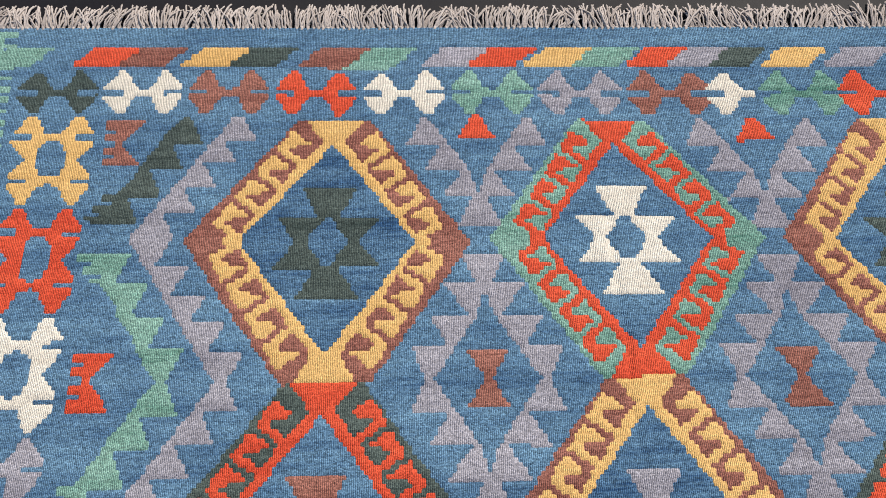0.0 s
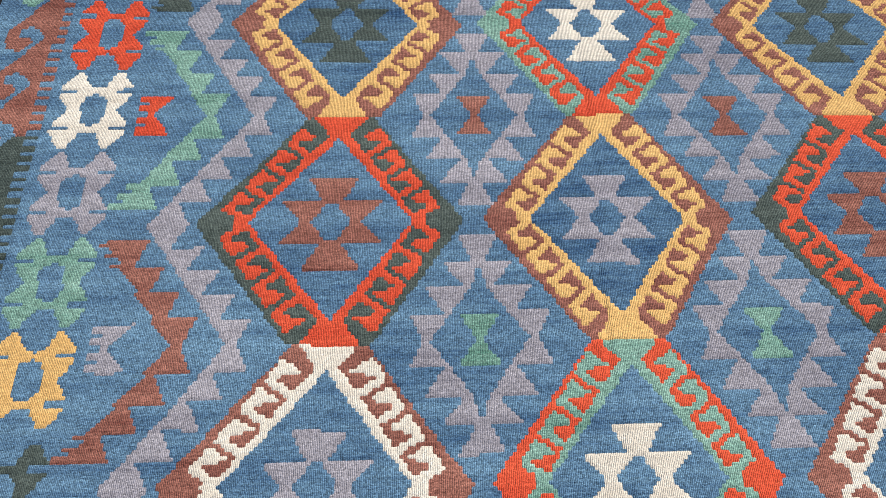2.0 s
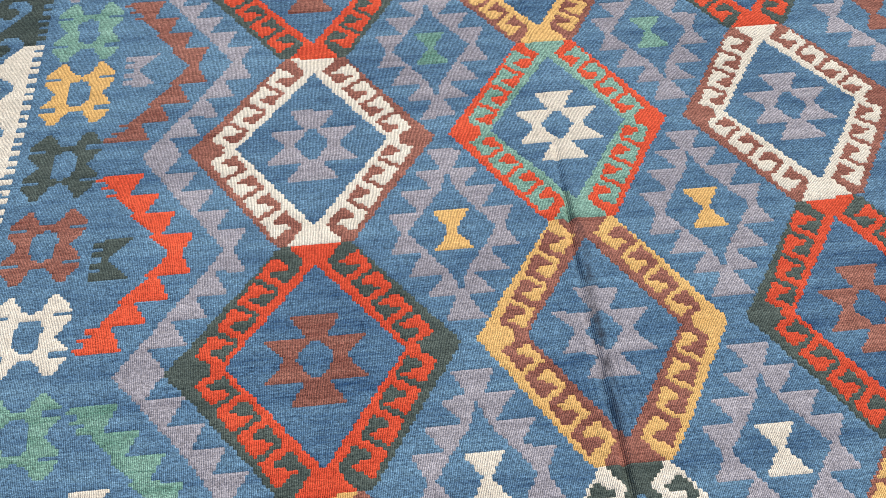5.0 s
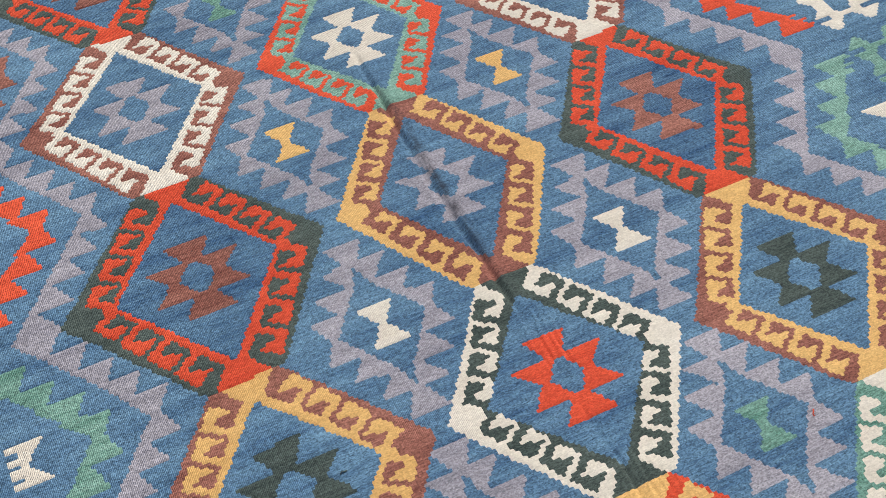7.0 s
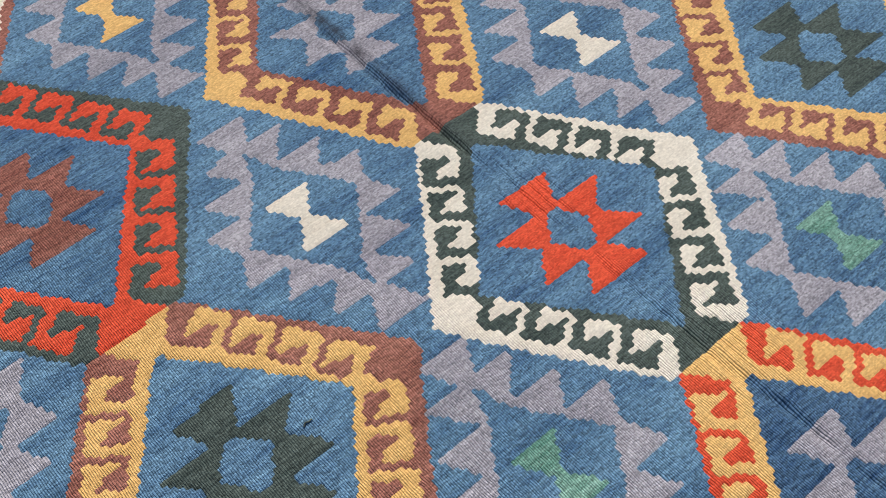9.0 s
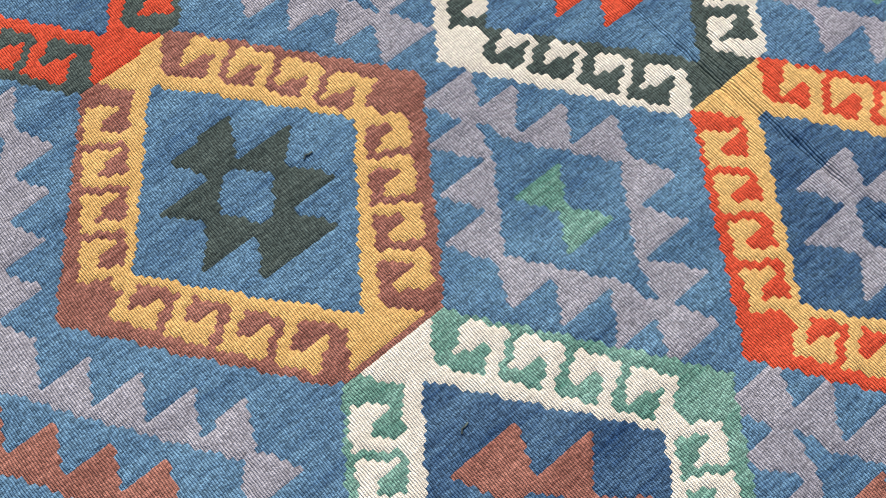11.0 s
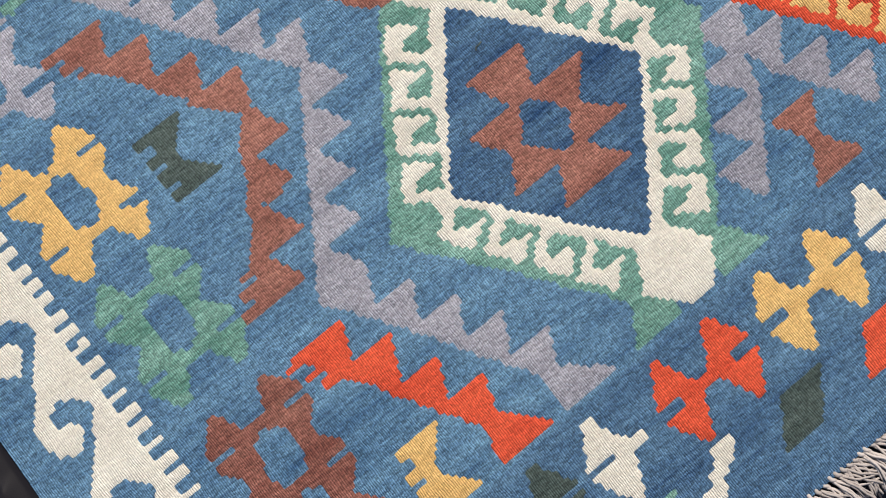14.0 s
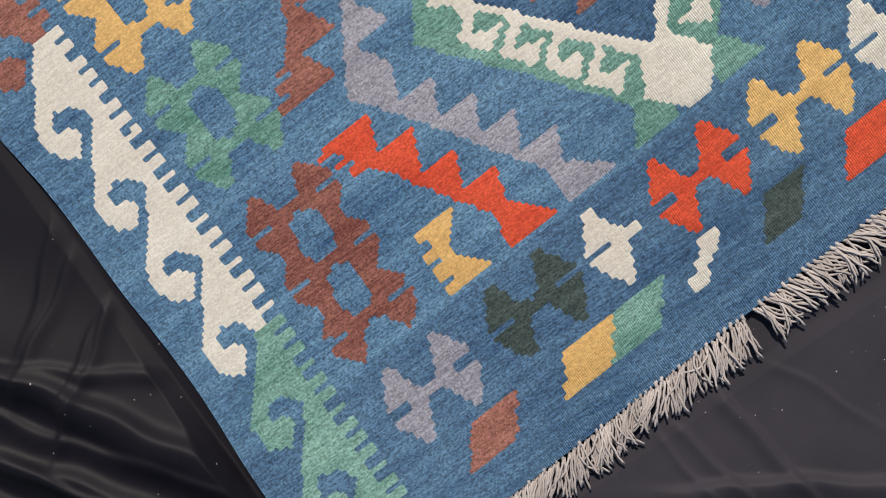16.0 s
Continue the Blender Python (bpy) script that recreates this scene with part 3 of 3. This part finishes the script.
def rug():
    cells_of = np.repeat(np.repeat(WHO, 2, axis=0), 2, axis=1)
    i, j = np.meshgrid(np.arange(NX + 1.0), np.arange(NY + 1.0))
    # where two colours meet: the steps of the weave are rounded, pulled a little out of line and sunk
    meet = np.zeros(i.shape, dtype=bool)
    meet[1:-1, 1:-1] = (cells_of[:-1, :-1] != cells_of[1:, 1:]) | (cells_of[:-1, 1:] != cells_of[1:, :-1]) | (cells_of[:-1, :-1] != cells_of[:-1, 1:])
    across, along = np.zeros(meet.shape, dtype=bool), np.zeros(meet.shape, dtype=bool)
    across[1:-1, :-1] = cells_of[:-1] != cells_of[1:]
    along[:-1, 1:-1] = cells_of[:, :-1] != cells_of[:, 1:]
    pull_i, pull_j, count = np.zeros(i.shape), np.zeros(i.shape), np.zeros(i.shape)
    for edge, di, dj in ((across, 1, 0), (along, 0, 1)):
        back = np.roll(edge, di, axis=1) if di else np.roll(edge, dj, axis=0)
        pull_i += di * (edge.astype(float) - back)
        pull_j += dj * (edge.astype(float) - back)
        count += edge.astype(float) + back
    soft = np.where(meet & (count > 0), 0.30 / np.maximum(count, 1), 0)
    r = np.random.default_rng(8)
    i = i + soft * pull_i + meet * r.uniform(-0.12, 0.12, i.shape)
    j = j + soft * pull_j + meet * r.uniform(-0.14, 0.14, i.shape)
    x, y = lay(i * DU - UMAX, j * DV + V0)
    z = relief(x, y) - 0.0012 * meet
    weave = np.stack([i * DU / WARP, j * DV / PICK], -1).reshape(-1, 2)
    grid = np.stack([x, y, z], -1).reshape(-1, 3)
    idx = np.arange((NX + 1) * (NY + 1)).reshape(NY + 1, NX + 1)
    quads = np.stack([idx[:-1, :-1], idx[:-1, 1:], idx[1:, 1:], idx[1:, :-1]], -1).reshape(-1, 4)
    who = cells_of.ravel()
    top = new("kilim_rug")
    tagged(top, "blue flat-woven wool rug with hooked medallions on black cloth", "rug")
    order = np.argsort(who, kind="stable")
    cuts = np.searchsorted(who[order], np.arange(len(MOTIFS) + 1))
    made = {}
    for k, (name, colour, parent, label) in enumerate(MOTIFS):
        cells = order[cuts[k]:cuts[k + 1]]
        if not len(cells):
            continue
        q = quads[cells]
        used, back = np.unique(q, return_inverse=True)
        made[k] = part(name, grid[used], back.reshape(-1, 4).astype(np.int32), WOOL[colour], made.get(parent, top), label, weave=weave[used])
    # turned-in edge all round, and the underside
    rim = np.concatenate([idx[0, :], idx[1:, -1], idx[-1, -2::-1], idx[-2:0:-1, 0]])
    ring_top = grid[rim]
    ring_low = ring_top.copy()
    ring_low[:, 2] = -0.003
    n = len(rim)
    a = np.arange(n)
    b = (a + 1) % n
    part("rug_edge", np.concatenate([ring_top, ring_low]), np.stack([a + n, b + n, b, a], -1), WOOL["blue"], top, weave=np.concatenate([weave[rim], weave[rim] + (0.0, 3.0)]))
    return top, grid, idx


RUG, GRID, IDX = rug()


def tube(points, radius, sides=5):
    verts, faces = [], []
    for k, p in enumerate(points):
        d = (points[min(k + 1, len(points) - 1)] - points[max(k - 1, 0)]).normalized()
        n1 = d.orthogonal().normalized()
        n2 = d.cross(n1)
        r = radius
        for q in range(sides):
            t = 2 * math.pi * q / sides
            verts.append(p + r * (math.cos(t) * n1 + math.sin(t) * n2))
    for k in range(len(points) - 1):
        for q in range(sides):
            faces.append((k * sides + q, k * sides + (q + 1) % sides, (k + 1) * sides + (q + 1) % sides, (k + 1) * sides + q))
    faces.append(tuple(range((len(points) - 1) * sides, len(points) * sides)))
    return verts, faces


def tassel_mesh(seed, wild=1.0):
    """A knot at the rug's edge and a few plied warp ends that trail from it, along +y."""
    r = random.Random(seed)
    verts, faces = [], []

    def put(vs, fs):
        o = len(verts)
        verts.extend(vs)
        faces.extend(tuple(i + o for i in f) for f in fs)

    put(*tube([Vector((0, -0.003, 0.004)), Vector((0.0012, 0.001, 0.0065)), Vector((0, 0.005, 0.0045)), Vector((0, 0.008, 0.003))], 0.0026, 7))
    lean = r.uniform(-0.10, 0.10)
    bow = r.uniform(-0.05, 0.05)
    for c in range(5):
        a = lean + wild * r.uniform(-0.12, 0.12)
        p = Vector((r.uniform(-0.0032, 0.0032), 0.004, 0.003 + 0.001 * (c % 3)))
        pts = [p.copy()]
        curl, wave = bow + wild * r.uniform(-0.05, 0.05), r.uniform(0, 6.28)
        n = 10
        length = r.uniform(0.044, 0.060)
        lift = r.uniform(0.0, 0.006)
        if r.random() < 0.10:
            curl *= 3.5
        for k in range(n):
            a += curl + 0.22 * math.sin(1.6 * k + wave)
            p = p + length / n * Vector((math.sin(a), math.cos(a), 0))
            f = (k + 1) / n
            p.z = 0.0015 + 0.003 * (1 - f) + lift * math.sin(math.pi * f) + 0.001 * (c % 3)
            pts.append(p.copy())
        put(*tube(pts, 0.00145, 6))
    return verts, faces


def fringe():
    kinds = []
    for s in range(36):
        verts, faces = tassel_mesh(100 + s, 1.0 if s < 24 else 1.9)
        me = bpy.data.meshes.new("tassel")
        me.from_pydata([tuple(v) for v in verts], [], faces)
        me.polygons.foreach_set("use_smooth", np.full(len(me.polygons), True))
        me.materials.append(COTTON)
        kinds.append(me)
    r = random.Random(5)
    far_v, far_f = [], []
    for end in (1, -1):
        u = -1.160
        while u < 1.160:
            u += 0.0092 * r.uniform(0.85, 1.15)
            if end < 0 and -0.536 < u < -0.530:
                continue   # a gap where the strands part
            x, y = lay(u, V1 if end > 0 else V0)
            if end > 0:
                sway = 5 * math.sin(u * 9) + 9 * math.sin(u * 31 + 1) + 9 * math.sin(u * 57 + 2)
            else:
                turned = 1 / (1 + math.exp(-(u + 0.530) / 0.016))
                sway = -34 + 62 * turned + 5 * math.sin(u * 31 + 1) + 4 * math.sin(u * 83)
            sway += r.uniform(-6, 6)
            m = pose(float(x), float(y) - 0.001 * end, r.uniform(-0.001, 0.0025), 0, 0, sway + (0 if end > 0 else 180))
            tangled = end < 0 and -0.54 < u < -0.36 or end > 0 and math.sin(u * 7.3 + 1.9) > 0.93
            me = r.choice(kinds[24:] if tangled else kinds[:24])
            if u < (0.45 if end > 0 else -0.15):
                ob = new("tassel", me)
                ob.parent = RUG
                ob.matrix_basis = m @ Matrix.Diagonal((1, 0.84 if end > 0 else 0.94, 1, 1))
            else:
                o = len(far_v)
                far_v.extend((m @ v.co)[:] for v in me.vertices)
                far_f.extend(tuple(i + o for i in p.vertices) for p in me.polygons)
    ob = part("fringe", far_v, far_f, COTTON, RUG, "pale grey knotted cotton fringe along the rug's end")
    ob["kind"] = "stuff"


fringe()


# ---- bits of lint on the rug ----
def lint(x, y, turn, material, label):
    pts = [Vector((0.004 * (k - 1.5), 0.0016 * math.sin(k * 1.7), 0.0005 + 0.0008 * (k % 2))) for k in range(4)]
    verts, faces = tube(pts, 0.0011)
    ob = part("lint", [tuple(v) for v in verts], faces, material)
    ob.matrix_basis = pose(x, y, float(relief(np.array(x), np.array(y))) + 0.0006, 0, 0, turn)
    tagged(ob, label, "lint", "bits of lint")


lint(-0.445, -1.035, 30, WOOL["forest"], "tiny dark wool fluff caught on the blue weave")
lint(0.303, -0.931, 70, WOOL["red"], "tiny dark red wool fluff caught on the weave")
lint(-0.387, -0.703, 15, WOOL["forest"], "tiny dark wool fluff caught on the blue weave")
